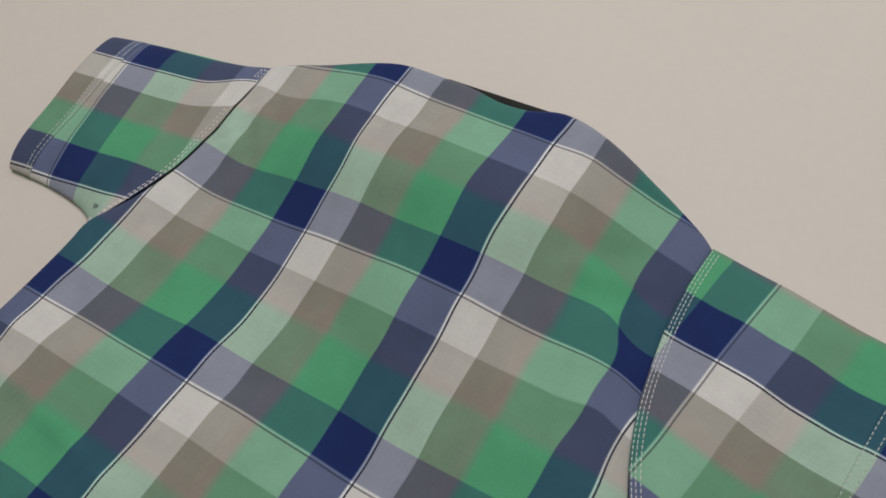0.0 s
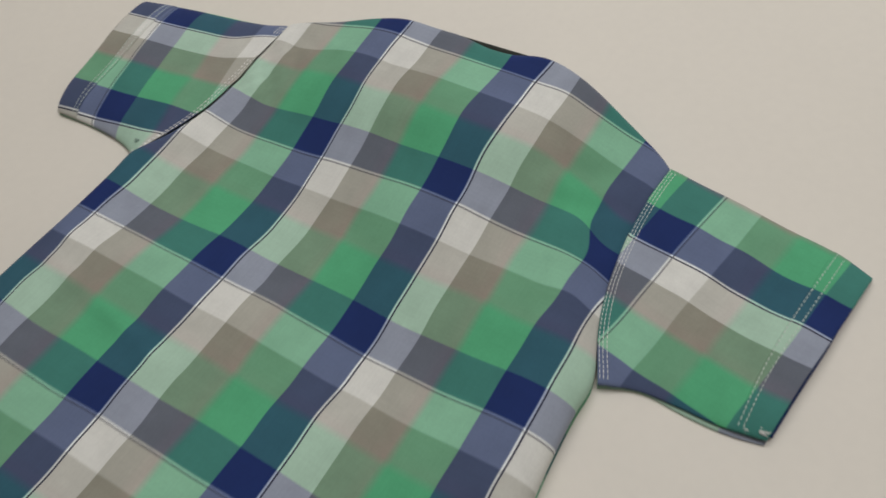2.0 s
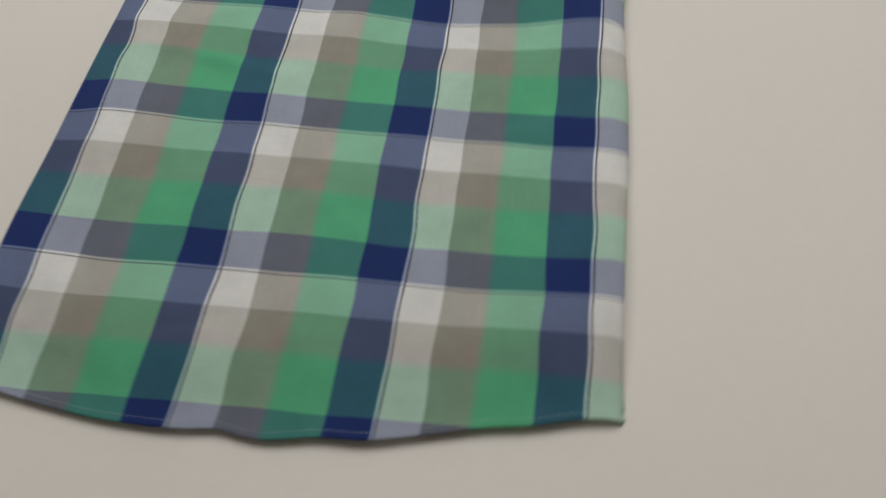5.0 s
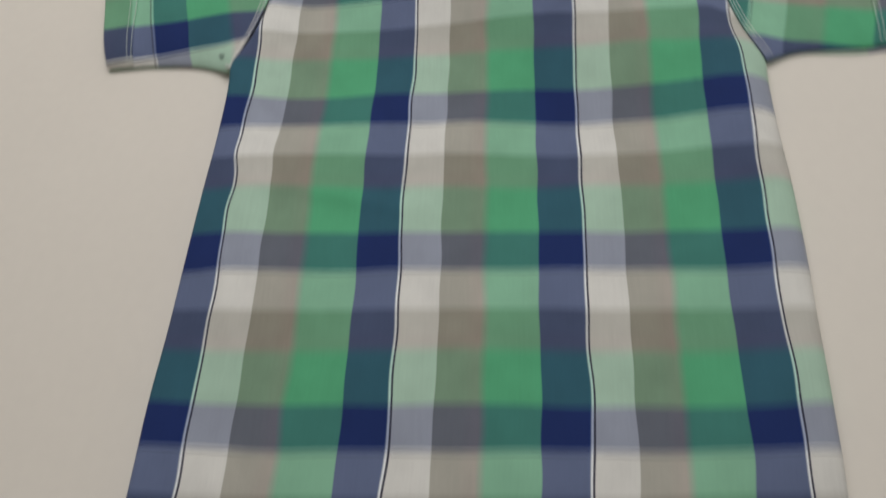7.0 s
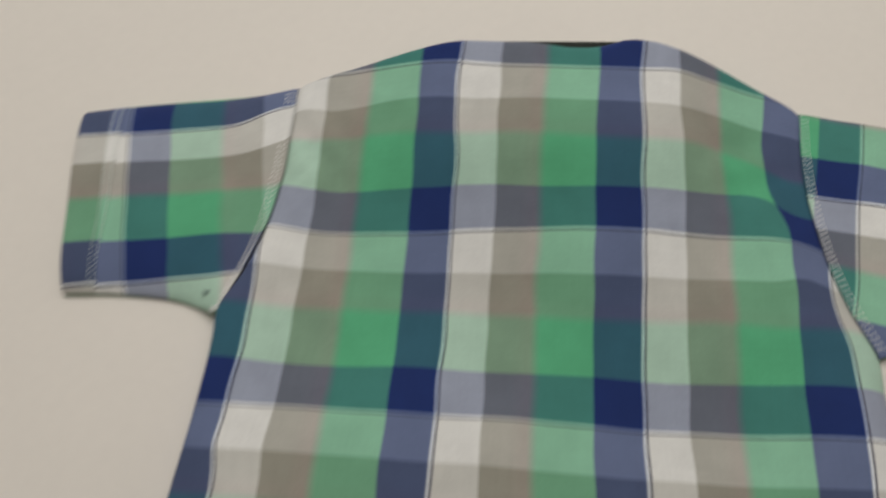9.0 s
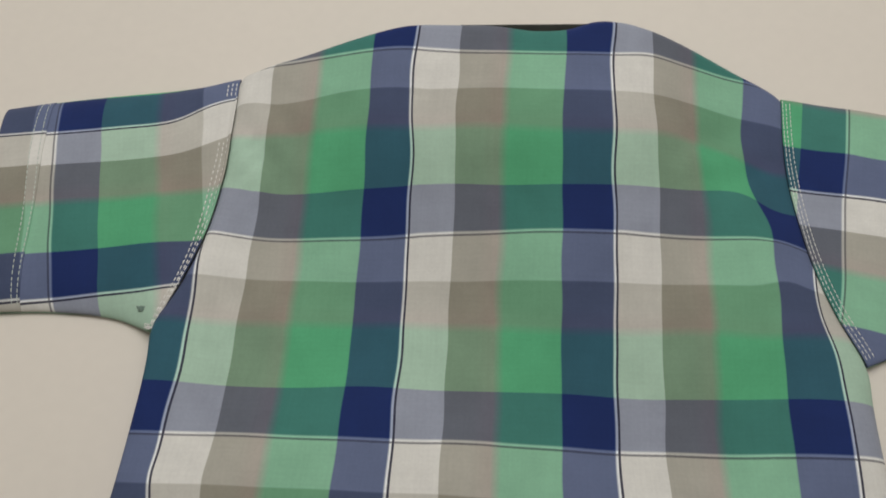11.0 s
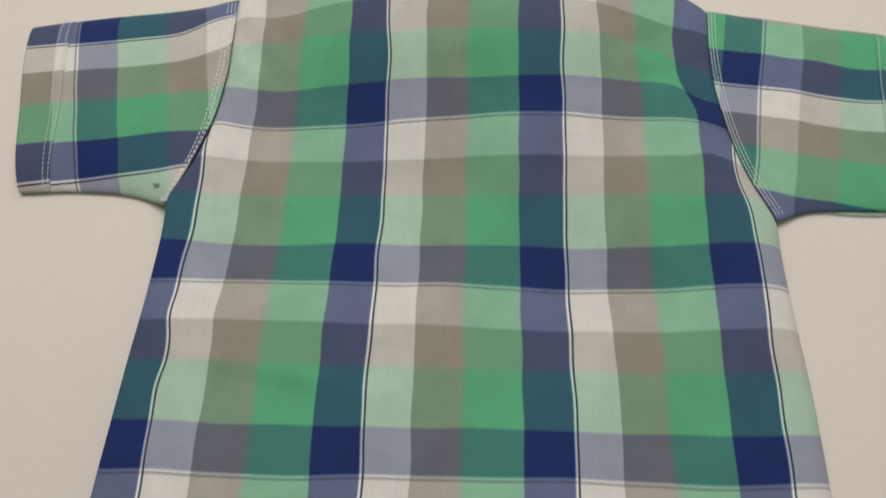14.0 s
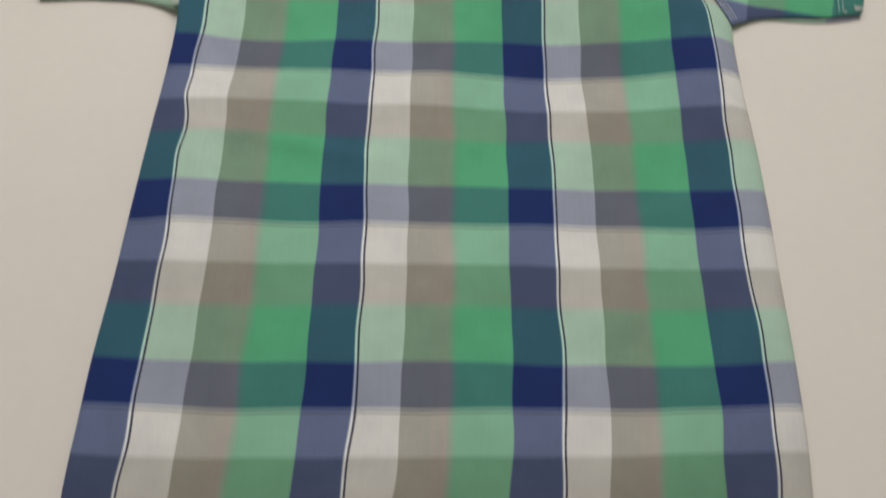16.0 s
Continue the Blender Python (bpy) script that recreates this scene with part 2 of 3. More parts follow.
edge_top = curve((-0.16, 0.2462), (-0.15, 0.2500), (-0.132, 0.2582), (-0.106, 0.2662), (-0.08, 0.2718), (-0.056, 0.2762), (-0.034, 0.2765),
                 (-0.01, 0.2735), (0.009, 0.2705), (0.025, 0.272), (0.045, 0.2815), (0.055, 0.2825), (0.067, 0.2808),
                 (0.093, 0.2743), (0.119, 0.2658), (0.134, 0.2588), (0.15, 0.249))
hem_line = curve((-0.19, -0.212), (-0.15, -0.2195), (-0.11, -0.2255), (-0.088, -0.2270), (-0.06, -0.2280), (-0.044, -0.2270), (-0.028, -0.2250), (-0.013, -0.2262),
                 (0.002, -0.2260), (0.028, -0.2228), (0.055, -0.2195), (0.084, -0.2125), (0.111, -0.2060), (0.138, -0.2003), (0.165, -0.1953), (0.18, -0.1930))


def edge_hem(x):
    return hem_line(x) + 0.0008 * ripple(x, 0 * x, 41, 0.045)


def creases(x, y):
    """Faint, short, soft folds left from packing."""
    rng = np.random.default_rng(17)
    out = np.zeros_like(x)
    for _ in range(26):
        cx, cy, a = rng.uniform(-0.15, 0.15), rng.uniform(-0.2, 0.24), rng.normal(1.3, 0.7)
        along = (x - cx) * math.cos(a) + (y - cy) * math.sin(a)
        across = -(x - cx) * math.sin(a) + (y - cy) * math.cos(a) + 3.0 * along**2
        out = out + rng.uniform(-0.0011, 0.0011) * np.exp(-(along / rng.uniform(0.018, 0.035)) ** 2 - (across / rng.uniform(0.004, 0.008)) ** 2)
    return out


# where the cloth lies higher or lower over what is folded under it, in millimetres
SAG = [(-0.05, 0.153, -2.9), (-0.05, 0.256, -1.5), (0.05, 0.258, 2.4), (-0.05, 0.054, -1.8), (0.05, 0.158, -1.4), (0.05, 0.056, -1.8),
       (0.052, -0.041, -2.6), (0.053, -0.138, -1.4), (0.148, 0.059, 1.8), (0.15, -0.135, 1.8), (-0.047, -0.14, 1.2)]


# broad swells and hollows of the cloth in millimetres: rows from the hem to the neck, from one side seam to the other
HEAVE = [(-0.1, -0.2, -0.3, -0.3, -0.1, -0.0, 0.0),
         (-0.3, -0.2, -0.1, -0.0, 0.0, 0.0, 0.0),
         (-0.2, 0.1, 0.5, 0.7, 0.5, 0.1, -0.1),
         (0.6, 1.4, 2.3, 2.2, 1.2, 0.4, -0.2),
         (2.7, 4.6, 4.9, 3.0, 1.9, 0.7, -0.6),
         (5.7, 6.5, 1.6, -0.3, 2.2, 0.2, -0.6),
         (7.2, 3.6, -2.9, -2.8, -1.9, -2.7, 0.6),
         (4.6, 0.1, -0.7, -0.4, -4.7, -3.0, 4.0),
         (-2.6, -7.6, -3.7, -5.9, -5.0, -1.8, 5.2),
         (-5.9, -7.8, -4.7, -7.0, -1.5, -0.9, 2.1),
         (-6.2, -4.4, 0.3, 3.4, 5.6, 1.1, -1.4),
         (-6.9, -5.6, 2.2, 1.7, -1.3, -2.6, -4.5),
         (-5.5, -4.3, 1.3, -1.0, -2.7, -4.3, -5.3),
         (-2.3, -0.5, 2.7, 2.7, 1.9, -0.9, -3.3)]


def drift(x, y, table):
    """A smooth field over the back panel from its table, in metres."""
    t = np.array(table) * 0.001
    out = 0.0
    fx, fy = (x + 0.18) / 0.06, (y + 0.24) / 0.04
    i, j = np.floor(fx).astype(int), np.floor(fy).astype(int)

    def spread(f):
        return (1 - f) ** 3 / 6, (3 * f**3 - 6 * f**2 + 4) / 6, (-3 * f**3 + 3 * f**2 + 3 * f + 1) / 6, f**3 / 6
    for p, wx in enumerate(spread(fx - i)):
        for q, wy in enumerate(spread(fy - j)):
            out = out + wx * wy * t[np.clip(j + q - 1, 0, len(t) - 1), np.clip(i + p - 1, 0, 6)]
    return out


def body_height(x, y):
    left, right = x - edge_left(y), edge_right(y) - x
    side = np.clip(np.minimum(left, right), 0, None)
    arm = 1 / (1 + np.exp(-(y - 0.115) / 0.008))
    flat = 1 / (1 + np.exp(-(y + 0.075) / 0.012))
    low = np.where(left < right, 0.0115 - 0.0063 * arm, 0.0055 - 0.004 * flat)
    reach = 0.008 + np.where(left < right, 0.021, 0.047) * arm + np.where(left < right, 0, (0.007 + 0.003 * flat) * (1 - arm))
    tail = np.clip(y - edge_hem(x), 0, None)
    fall = 1 - np.clip(1 - side / reach, 0, 1) ** 2
    z = low + (0.012 - low) * fall ** np.where(left < right, 0.5, 0.5 + 0.4 * arm)
    z = z - 0.0105 * np.exp(-((tail / 0.035) ** 2))
    # the collar underneath lifts the yoke
    z = z + 0.0160 / (1 + np.exp(-(y - 0.190) / 0.0125)) * np.where(x < 0, np.exp(-(np.abs(x) / 0.105) ** 4), np.exp(-(np.abs(x) / 0.09) ** 4))
    # soft creases
    ridge = 0.016 - 0.17 * (x + 0.16)
    calm = 1 - np.exp(-((side / 0.02) ** 2))
    z = z + 0.0013 * np.exp(-((y - ridge) / 0.006) ** 2) / (1 + np.exp((x + 0.035) / 0.02)) * calm
    z = z - 0.003 * bump_at(x, y, 0.115, 0.205, 0.028, 0.04)
    pucker = np.sin((0.8 * x + 0.6 * y) * 2 * math.pi / 0.021) * bump_at(x, y, -0.132, 0.205, 0.02, 0.03)
    pucker = pucker + np.sin((0.5 * x - 0.85 * y) * 2 * math.pi / 0.026) * bump_at(x, y, 0.105, 0.205, 0.025, 0.03)
    z = z + 0.0009 * pucker
    # short drawn wrinkles beside the shoulder seam
    z = z + 0.00028 * np.sin((0.77 * x - 0.64 * y) * 2 * math.pi / 0.0095 + 25 * x) * bump_at(x, y, -0.137, 0.195, 0.014, 0.032)
    z = z + 0.003 * bump_at(x, y, 0.05, 0.16, 0.045, 0.035) - 0.0052 * bump_at(x, y, 0.05, 0.06, 0.05, 0.035)
    z = z - 0.004 * bump_at(x, y, -0.115, 0.15, 0.04, 0.035)
    # the folded collar swells the yoke, and the cloth sinks beside it
    z = z + 0.0075 * bump_at(x, y, 0.035, 0.207, 0.045, 0.03) - 0.005 * bump_at(x, y, -0.06, 0.108, 0.045, 0.038)
    for cx, cy, lift in SAG:
        z = z + 0.001 * lift * bump_at(x, y, cx, cy, 0.045, 0.045)
    z = z + drift(x, y, HEAVE) * calm
    z = z + 0.0011 * ripple(x, y, 4, 0.11) * calm + creases(x, y) * calm
    return z


def body_place(s, t):
    wall = np.clip(np.maximum(-s, s - 1) / 0.02, 0, 1)
    inward = np.sign(0.5 - s) * 0.003 * wall**2
    tail = np.clip(-t / 0.012, 0, 1)
    s, t = np.clip(s, 0, 1), np.clip(t, 0, 1)
    x = -0.15 + 0.3 * s
    for _ in range(12):
        lo, hi = edge_hem(x), edge_top(x)
        y = lo + (hi - lo) * t
        x = edge_left(y) + (edge_right(y) - edge_left(y)) * s
    z = body_height(x, y)
    # the cloth turns down over the shoulders and along the seams to the sleeves
    shoulder = np.clip((t - 0.986) / 0.014, 0, 1)
    neck = np.exp(-((x - 0.008) / 0.04) ** 6)
    z = z - (z - TABLE_Z) * 0.7 * (1 - np.sqrt(np.clip(1 - shoulder**2, 0, 1))) * (1 - 0.85 * neck)
    seam = np.exp(-(np.minimum(s, 1 - s) / 0.009) ** 2) / (1 + np.exp(-(y - 0.105) / 0.004))
    z = z - np.where(s < 0.5, 0.0024, 0.0005) * seam
    wall = np.maximum(wall, tail)
    return x + inward, y + 0.003 * tail**2, z + wall * (TABLE_Z + 0.0015 - z)


row_at = curve((-0.262, 5.2), (-0.2413, 5.0), (-0.139, 4.0), (-0.043, 3.0), (0.0557, 2.0), (0.1565, 1.0), (0.258, 0.0), (0.29, -0.3))


column_low = curve((-0.18, -0.001), (-0.15, -0.001), (-0.05, 0.002), (0.05, 0.003), (0.15, 0.0045), (0.18, 0.0045))


stretch = curve((-0.2, 0), (-0.15, 0), (-0.127, 0.0017), (-0.104, 0.0022), (-0.075, 0.0024), (-0.05, 0.0003), (-0.028, 0.0005), (0.025, 0.0004),
                (0.05, 0), (0.072, -0.0007), (0.125, -0.0016), (0.15, 0), (0.2, 0))


# slow drifts of the check where the cloth is pulled, in millimetres: rows from the hem to the neck, from one side seam to the other
DRIFT_X = [(-5.0, -8.8, -9.9, -4.8, -1.0, 2.6, 5.5),
           (-1.3, -2.9, -2.8, -0.7, -1.0, 3.4, 1.5),
           (1.7, 0.6, 1.9, 2.2, 1.7, 3.3, -2.5),
           (2.1, 1.4, 1.6, 2.7, 2.3, 3.1, -3.0),
           (3.5, 3.1, 2.3, 2.3, 0.5, 1.8, -5.3),
           (4.4, 3.0, 1.5, 2.1, 1.3, 2.2, -4.8),
           (2.0, -0.3, 0.3, 2.3, 3.5, 3.0, -3.6),
           (3.6, -2.4, 0.8, 2.0, 1.8, 3.6, -2.6),
           (3.2, -3.1, 0.9, 1.5, 1.6, 2.4, -5.8),
           (0.7, -2.6, -0.2, 0.3, -0.0, 2.1, -1.9),
           (-5.0, -4.3, 0.3, 0.0, 0.2, 3.2, 3.4),
           (-6.1, -2.1, -0.2, -1.8, -0.7, 2.4, 4.3),
           (-7.7, -3.7, 0.2, -1.5, -1.2, 0.0, 1.5),
           (-8.3, -3.2, 1.8, 0.7, -0.5, -1.9, -2.5)]
DRIFT_Y = [(1.7, 4.5, 6.7, 6.3, 7.0, 8.1, 7.8),
           (2.4, 1.2, 3.1, 3.5, 4.6, 7.1, 7.4),
           (3.5, -1.6, -1.1, 0.2, 0.3, 2.9, 5.4),
           (2.1, -2.0, -1.6, -1.2, -2.0, -3.5, 1.8),
           (2.5, -2.7, -1.2, -0.7, -1.1, -3.8, 1.8),
           (3.6, -1.7, 0.7, 1.3, 1.8, -3.4, 2.5),
           (3.3, 1.9, 1.3, 0.3, 1.1, -1.4, 2.1),
           (-0.1, 0.8, 1.8, 1.5, -0.1, 0.2, -0.0),
           (-1.5, -0.3, -0.3, 2.1, 2.3, 2.2, -0.7),
           (-0.6, -0.5, 1.5, -0.2, -1.1, -0.4, 0.2),
           (5.6, 4.5, 5.2, 1.6, -0.8, 0.5, 2.0),
           (8.1, 2.4, -0.9, 0.2, 2.3, 3.7, 3.8),
           (9.7, 4.2, 0.1, -5.0, -1.4, 2.9, 4.8),
           (9.0, 6.6, 3.7, -6.3, -6.5, 1.0, 6.2)]


# the short fold beside one shoulder pulls the check aside, in millimetres
FOLD = [(0.098, 0.125, 0.1, -0.2), (0.098, 0.147, -0.1, -0.4), (0.098, 0.169, -0.1, -1.0), (0.098, 0.191, -0.8, 1.1), (0.098, 0.213, 0.2, -1.6),
        (0.117, 0.125, 0.5, -1.6), (0.117, 0.147, -1.5, 0.4), (0.117, 0.169, 1.2, -0.3), (0.117, 0.191, -3.2, 4.1), (0.117, 0.213, 0.7, -5.3),
        (0.136, 0.125, 0.2, -0.9), (0.136, 0.147, -1.3, 5.7), (0.136, 0.169, 1.9, 1.2), (0.136, 0.191, -0.2, -10.8), (0.136, 0.213, 0.2, -8.6)]


def body_weave(x, y):
    low = np.clip((0.06 - y) / 0.16, 0, 1)
    dx = (-0.0068 * bump_at(x, y, 0.122, 0.219, 0.022, 0.025) + 0.003 * bump_at(x, y, 0.125, 0.143, 0.015, 0.022) - 0.0042 * bump_at(x, y, 0.148, 0.146, 0.012, 0.022)
          - 0.0015 * bump_at(x, y, -0.15, 0.033, 0.03, 0.009) + 0.002 * bump_at(x, y, -0.15, 0.010, 0.035, 0.012)
          - 0.0045 * bump_at(x, y, -0.055, 0.262, 0.03, 0.05) + column_low(x) * low * low * (3 - 2 * low)
          + stretch(x) + 0.0012 * bump_at(x, y, -0.09, 0.10, 0.07, 0.05) - 0.003 * bump_at(x, y, 0.152, 0.125, 0.012, 0.02)
          + 0.0007 * ripple(x, y, 11, 0.05))
    dy = 0.028 * x + 0.0006 * ripple(x, y, 12, 0.07)
    dy = dy - np.where(x < 0.005, 0.013, 0.0095) * (np.abs(x - 0.005) / 0.135) ** 4 / (1 + np.exp(-(y - 0.222) / 0.012))
    dy = dy + 0.001 * bump_at(x, y, 0.02, 0.16, 0.05, 0.03) - 0.0035 * bump_at(x, y, 0.145, 0.155, 0.012, 0.02)
    dy = dy - 0.0038 * bump_at(x, y, -0.085, 0.155, 0.06, 0.035) + 0.002 * bump_at(x, y, 0.105, 0.165, 0.035, 0.03)
    dy = dy + 0.0058 * np.exp(-((x + 0.135) / 0.032) ** 2) / (1 + np.exp(-(y - 0.244) / 0.005))
    swell, sink = bump_at(x, y, 0.035, 0.207, 0.045, 0.03), bump_at(x, y, -0.06, 0.108, 0.045, 0.038)
    dx = dx - 0.0009 * swell - 0.0007 * sink + 0.0011 * bump_at(x, y, 0.125, 0.08, 0.02, 0.07)
    dy = dy - 0.0052 * swell + 0.002 * sink - 0.0011 * bump_at(x, y, 0.09, 0.055, 0.06, 0.04)
    dy = dy + 0.0025 * bump_at(x, y, 0.068, 0.262, 0.014, 0.02)
    # the check rides up towards one shoulder seam
    dy = dy + 0.0058 * bump_at(x, y, -0.149, 0.238, 0.018, 0.022) - 0.0035 * bump_at(x, y, -0.13, 0.168, 0.035, 0.02)
    dx = dx + 0.002 * bump_at(x, y, -0.125, 0.175, 0.02, 0.03)
    dx, dy = dx + drift(x, y, DRIFT_X), dy + drift(x, y, DRIFT_Y)
    for cx, cy, mx, my in FOLD:
        near = bump_at(x, y, cx, cy, 0.017, 0.017) * 0.001
        dx, dy = dx + mx * near, dy + my * near
    return (x - dx) / 0.1 + 1.5, row_at(y - dy)


back = sheet("back_panel", body_place, body_weave, 190, 280, shirt, s_range=(-0.02, 1.02), t_range=(-0.012, 1))


def front_place(s, t):
    x, y, _ = body_place(s, t)
    y = y + 0.006 * np.exp(-(y - edge_hem(x)) / 0.01)
    peek = 0.0032 * bump_at(0, y, 0, -0.15, 1, 0.03) * np.clip(1 - s * 4, 0, 1)
    return x - peek, y, TABLE_Z + 0.0012 + 0 * x


def front_weave(x, y):
    return (x + 0.004) / 0.1 + 1.77, row_at(y + 0.006)


sheet("front_panel", front_place, front_weave, 60, 90, shirt)


# a near-black strip, seen past the back neckline
def neck_place(s, t):
    x = -0.031 + 0.077 * s
    low = edge_top(x) - 0.005
    y = low + t * (0.2763 + 0.0044 * s - low)
    return x, y, 0.0225 - 0.003 * (1 - t) + 0 * x


sheet("neck_strip", neck_place, front_weave, 30, 8, shirt, "dark strip behind the back neckline", NECK_DARK, 0.002)


def sleeve_place(seam, hem, lower, upper, lift, gape=0.0):
    """A sleeve between four edges; s runs from the seam to the hem, t from the lower edge to the upper."""
    def corner(f, k):
        return np.array(f(k), float)

    def place(s, t):
        wall = np.clip(np.maximum(-t, t - 1) / 0.03, 0, 1)
        inward = np.sign(0.5 - t) * 0.002 * wall**2
        t = np.clip(t, 0, 1)
        c = [np.stack(f(k), -1) for f, k in ((seam, t), (hem, t), (lower, s), (upper, s))]
        s3, t3 = s[..., None], t[..., None]
        p = (1 - s3) * c[0] + s3 * c[1] + (1 - t3) * c[2] + t3 * c[3]
        p = p - ((1 - s3) * (1 - t3) * corner(seam, 0.0) + (1 - s3) * t3 * corner(seam, 1.0)
                 + s3 * (1 - t3) * corner(hem, 0.0) + s3 * t3 * corner(hem, 1.0))
        x, y = p[..., 0], p[..., 1]
        round_edge = np.clip(1 - np.abs(2 * t - 1) ** 5, 0, 1) ** 0.7
        z = TABLE_Z + 0.0025 + round_edge * (lift + 0.0009 * ripple(x, y, 21, 0.07))
        near = np.exp(-(s / 0.13) ** 2)
        z = z * (1 - near) + near * (TABLE_Z + 0.0045 + (body_height(x, y) - TABLE_Z - 0.0035) * (0.35 + 0.65 * round_edge))
        z = z + gape * np.clip(s, 0, 1) ** 5 * np.exp(-((t - 0.3) / 0.28) ** 4)
        return x, y + inward, z + wall * (TABLE_Z + 0.0012 - z)
    return place


def between(*knots):
    k = np.array(knots, float)
    run = np.concatenate([[0], np.cumsum(np.linalg.norm(np.diff(k, axis=0), axis=1))])
    fx, fy = curve(*zip(run / run[-1], k[:, 0])), curve(*zip(run / run[-1], k[:, 1]))
    return lambda t: (fx(t), fy(t))


left_place = sleeve_place(
    between((-0.1674, 0.0992), (-0.1585, 0.127), (-0.1515, 0.157), (-0.1485, 0.187), (-0.1495, 0.222), (-0.152, 0.250)),
    between((-0.2560, 0.1065), (-0.2632, 0.142), (-0.2712, 0.183), (-0.279, 0.2255)),
    between((-0.1674, 0.0995), (-0.188, 0.107), (-0.22, 0.1095), (-0.2560, 0.1072)),
    between((-0.152, 0.250), (-0.185, 0.2438), (-0.2195, 0.2380), (-0.253, 0.2320), (-0.279, 0.2260)), 0.0085)
right_place = sleeve_place(
    between((0.167, 0.1045), (0.1545, 0.131), (0.147, 0.157), (0.143, 0.182), (0.141, 0.202), (0.141, 0.225), (0.143, 0.2525)),
    between((0.2504, 0.1182), (0.2547, 0.153), (0.2603, 0.188), (0.2668, 0.2331)),
    between((0.167, 0.1045), (0.185, 0.112), (0.205, 0.114), (0.2275, 0.1148), (0.2504, 0.1182)),
    between((0.143, 0.2525), (0.152, 0.252), (0.179, 0.250), (0.217, 0.244), (0.249, 0.2395), (0.2668, 0.2331)), 0.0032, 0.003)


def turned(x0, y0, across, down, flip, column, row):
    """The check on a sleeve: origin at one crossing, its two yarn directions in degrees."""
    h = np.array((math.cos(radians(across)), math.sin(radians(across))))
    w = np.array((math.sin(radians(down)), -math.cos(radians(down))))
    inv = np.linalg.inv(np.array((h, w)).T)

    def weave(x, y):
        a = inv[0, 0] * (x - x0) + inv[0, 1] * (y - y0)
        b = inv[1, 0] * (x - x0) + inv[1, 1] * (y - y0)
        return b / row + 4, flip * a / column + 4
    return weave


left_base = turned(-0.2443, 0.2075, 8.5, 12.5, -1, 0.1, 0.0955)
right_base = turned(0.1695, 0.1955, -7.5, -10.0, 1, 0.1, 0.0965)


def left_weave(x, y):
    return left_base(x + 0.0006 * ripple(x, y, 31, 0.05), y - 0.0130 * bump_at(x, y, -0.148, 0.228, 0.023, 0.03) - 0.0025 * bump_at(x, y, -0.168, 0.232, 0.012, 0.022))


def left_cuff_weave(x, y):
    u, v = left_weave(x, y)
    return u + 0.01, v + 0.095


def right_weave(x, y):
    return right_base(x + 0.0008 * ripple(x, y, 33, 0.04), y + 0.003 * bump_at(x, y, 0.145, 0.2, 0.024, 0.03) + 0.0022 * bump_at(x, y, 0.218, 0.185, 0.026, 0.05) + 0.0005 * ripple(x, y, 35, 0.035))


def raised(place, dz):
    def out(s, t):
        x, y, z = place(s, t)
        return x, y, z + dz
    return out


def under(place, drop):
    # the lower layer shows a little along the sleeve's lower edge
    def out(s, t):
        x, y, z = place(s, t)
        return x, y - drop * (1 - t) ** 3 * np.exp(-((s - 0.72) / 0.33) ** 4), TABLE_Z + 0.0012 + 0 * z
    return out


def sleeve(place, weave, cuff_weave, cuff_at, rows, seed, label, drop=0.0, shown=((0, 1),), low=0.55, pitch=0.0030, length=0.0025, width=0.0005):
    thing = sheet("sleeve", place, weave, 90, 120, shirt, label, s_range=(0, cuff_at + 0.02), t_range=(-0.03, 1.03))
    sheet("cuff", raised(place, 0.0005), cuff_weave, 24, 120, thing, s_range=(cuff_at, 1), t_range=(-0.03, 1.03))
    sheet("sleeve_underside", under(place, drop), lambda x, y: (4.12 + 0 * y, 0.35 * weave(x, y)[1] + 0.1), 40, 50, thing)
    t = np.linspace(0.01, 0.995, 160)
    for k, s in enumerate(rows):
        x, y, z = place(s * (low + (1 - low) * np.clip(t / 0.5, 0, 1)) + 0.003 * np.sin(t * 9 + seed), t)
        line = np.stack([x, y, z], -1)
        for run in shown:
            stitch_row("stitching", line[(t >= run[0]) & (t <= run[1])], thing, None, pitch, length, width, seed=seed + k, label="white thread seam stitches")
    for k, s in enumerate((cuff_at + 0.012, cuff_at + 0.047)):
        x, y, z = raised(place, 0.0005)(s + 0.006 * np.sin(t * 5 + seed + k), t)
        stitch_row("stitching", np.stack([x, y, z], -1), thing, CUFF_THREAD, length=0.0026, width=0.0005, seed=seed + 5 + k, label="white thread hem stitches")
    return thing


left_sleeve = sleeve(left_place, left_weave, left_cuff_weave, 0.80, (0.012, 0.030, 0.049), 3, "checked short sleeve with a darker turned cuff", shown=((0, 0.74), (0.9, 1)), pitch=0.0034, length=0.0028, width=0.0006)
right_sleeve = sleeve(right_place, right_weave, right_weave, 0.81, (0.007, 0.021, 0.037), 40, "checked short sleeve with a stitched cuff", 0.0022, low=1.6, pitch=0.0028, length=0.0026, width=0.00042)


# a navy strip painted as the open cuff's shade, and a loose end at its corner
def cuff_shade_place(s, t):
    x, y, _ = right_place(0.9 + 0.1 * s, 0.03 + 0.62 * t)
    return x + 0.0014 * s * (1 - t**4), y, TABLE_Z + 0.0025 + 0 * x


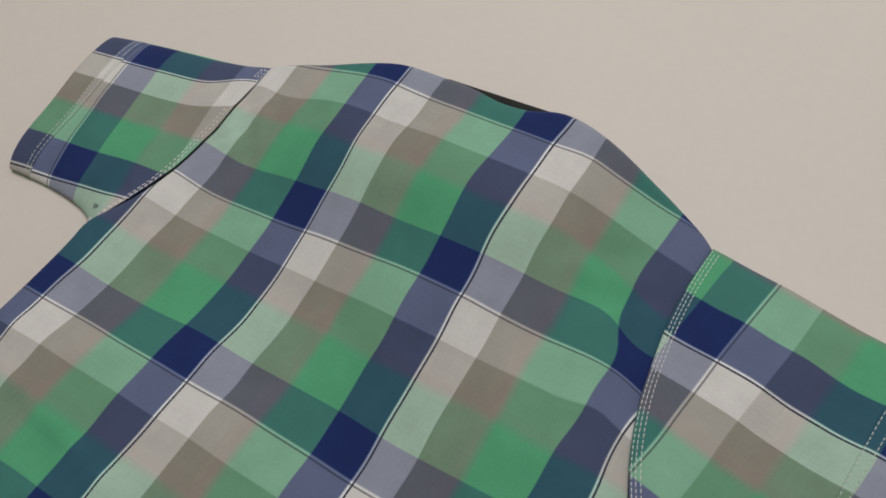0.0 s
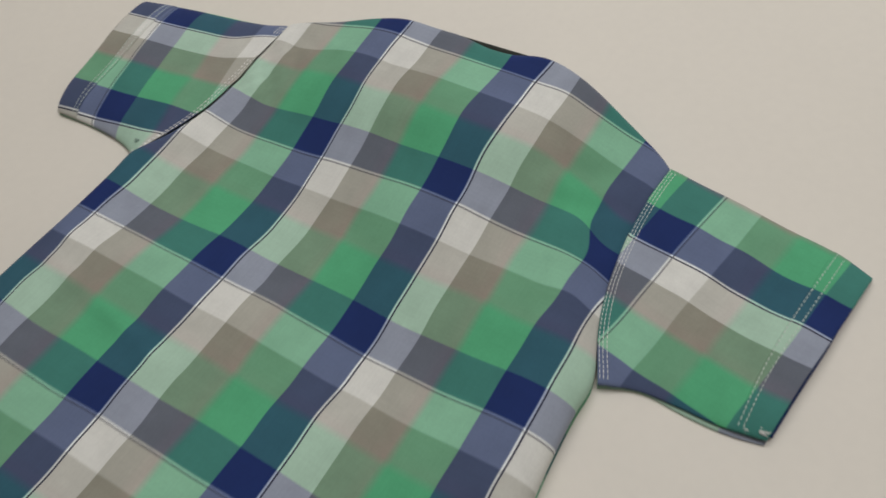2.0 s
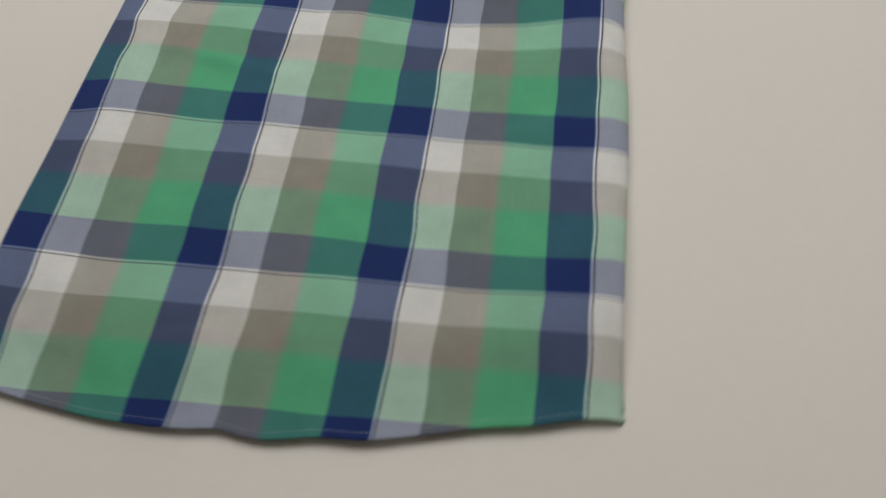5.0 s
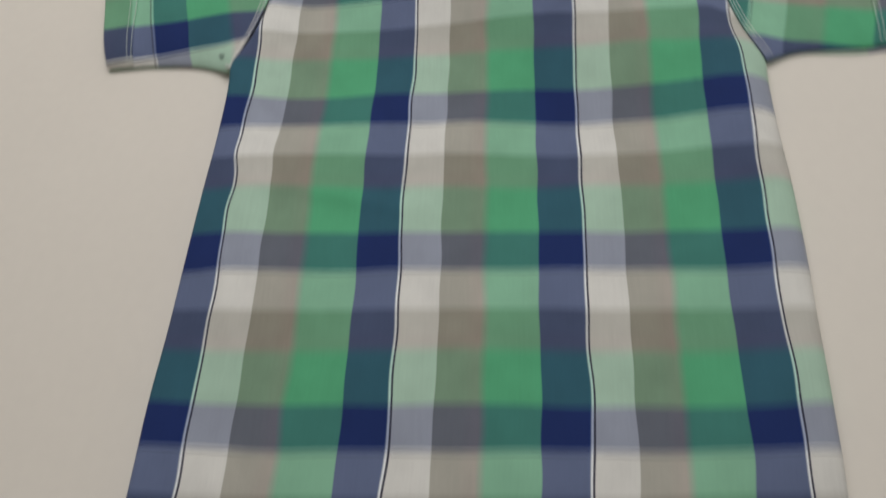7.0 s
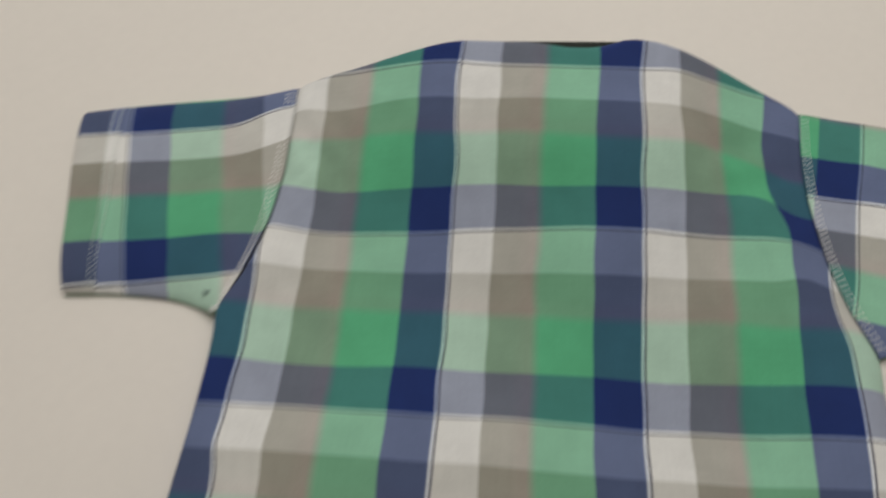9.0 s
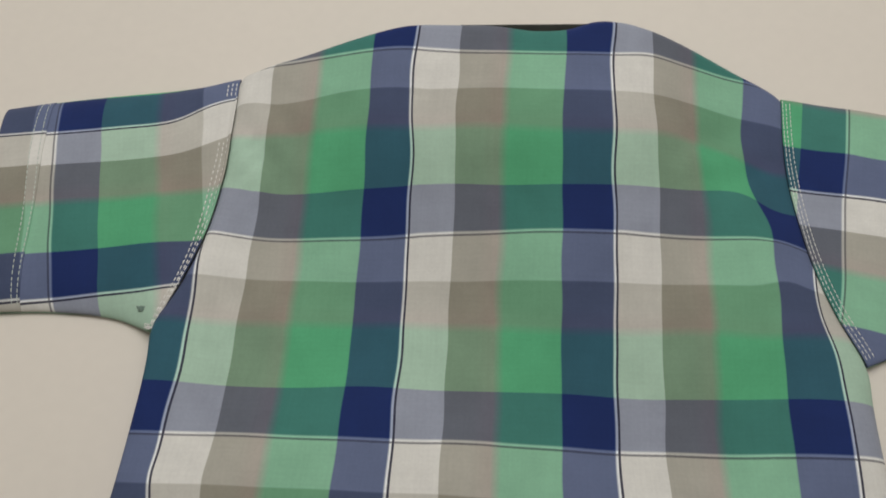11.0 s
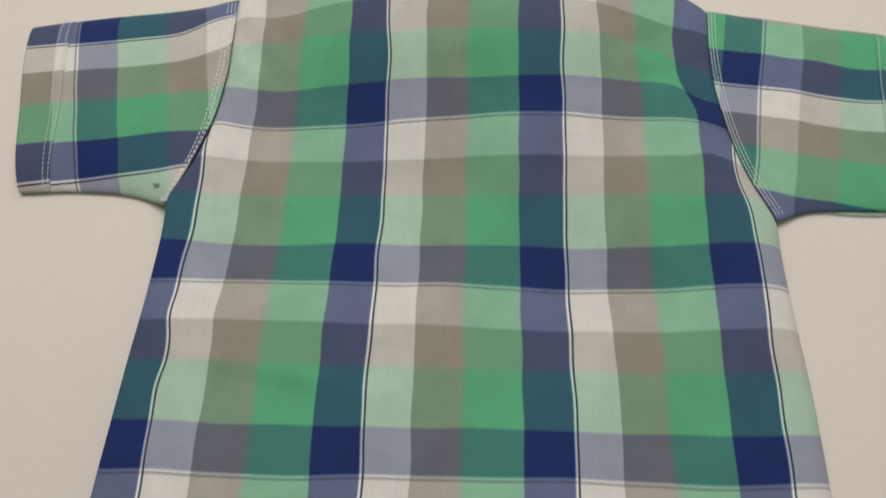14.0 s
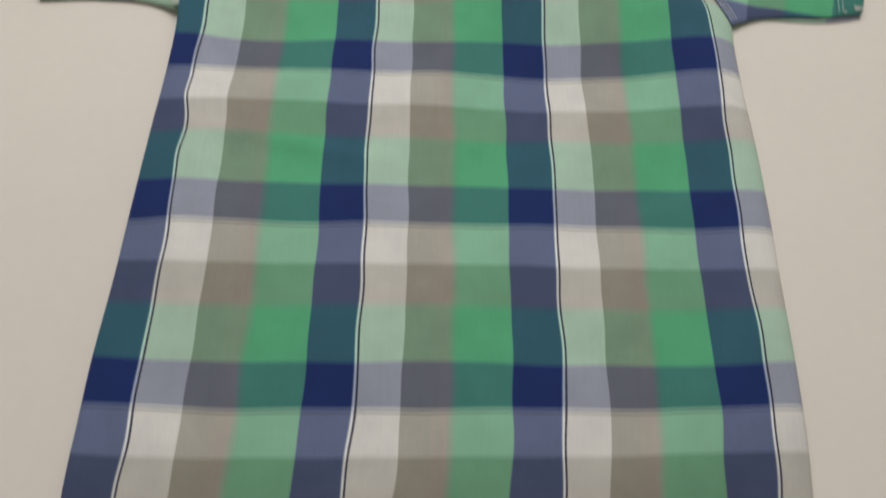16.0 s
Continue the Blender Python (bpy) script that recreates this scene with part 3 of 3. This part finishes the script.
sheet("cuff_shade", cuff_shade_place, lambda x, y: (3.9 + 0 * x, 4.9 + 0 * y), 6, 60, right_sleeve, "navy strip standing in for the shade at the open cuff")

# hem stitches along the shirt tail
x, y, z = body_place(np.linspace(0.02, 0.98, 300), np.full(300, 0.0080))
stitch_row("hem_stitching", np.stack([x, y, z], -1), shirt, HEM_THREAD, length=0.0025, width=0.00026, seed=60, label="pale thread hem stitches")

# loose thread ends and a small dark mark at the underarm of one sleeve
def thread_tuft(name, at, count, reach, mat, parent, seed, label):
    rng = np.random.default_rng(seed)
    data = bpy.data.curves.new(name, "CURVE")
    data.dimensions, data.bevel_depth, data.bevel_resolution = "3D", 0.00022, 1
    for _ in range(count):
        spline = data.splines.new("BEZIER")
        spline.bezier_points.add(2)
        for point in spline.bezier_points:
            dx, dy = rng.uniform(-reach, reach), rng.uniform(-reach, reach) * 0.5
            point.co = (at[0] + dx, at[1] + dy, at[2] + rng.uniform(0.0, 0.0008))
            point.handle_left_type = point.handle_right_type = "AUTO"
    data.materials.append(mat)
    ob = new(name, data)
    ob.parent = parent
    return tagged(ob, label)


tuft_x, tuft_y, tuft_z = left_place(np.array([0.13]), np.array([0.055]))
thread_tuft("thread_mark", (tuft_x[0], tuft_y[0], tuft_z[0] + 0.0002), 9, 0.0022, DARK_THREAD, left_sleeve, 5, "small dark thread mark")
tuft_x, tuft_y, tuft_z = left_place(np.array([0.03]), np.array([0.012]))
thread_tuft("loose_thread", (tuft_x[0], tuft_y[0], tuft_z[0] + 0.0004), 8, 0.0025, THREAD, left_sleeve, 8, "white loose thread ends")
tuft_x, tuft_y, tuft_z = right_place(np.array([0.965]), np.array([0.03]))
thread_tuft("loose_thread", (tuft_x[0], tuft_y[0], tuft_z[0] + 0.0002), 4, 0.0028, THREAD, right_sleeve, 12, "white loose thread ends")
tuft_x, tuft_y, tuft_z = right_place(np.array([0.86]), np.array([0.02]))
thread_tuft("loose_thread", (tuft_x[0], tuft_y[0], tuft_z[0] + 0.0002), 3, 0.0024, CUFF_THREAD, right_sleeve, 14, "white loose thread ends")
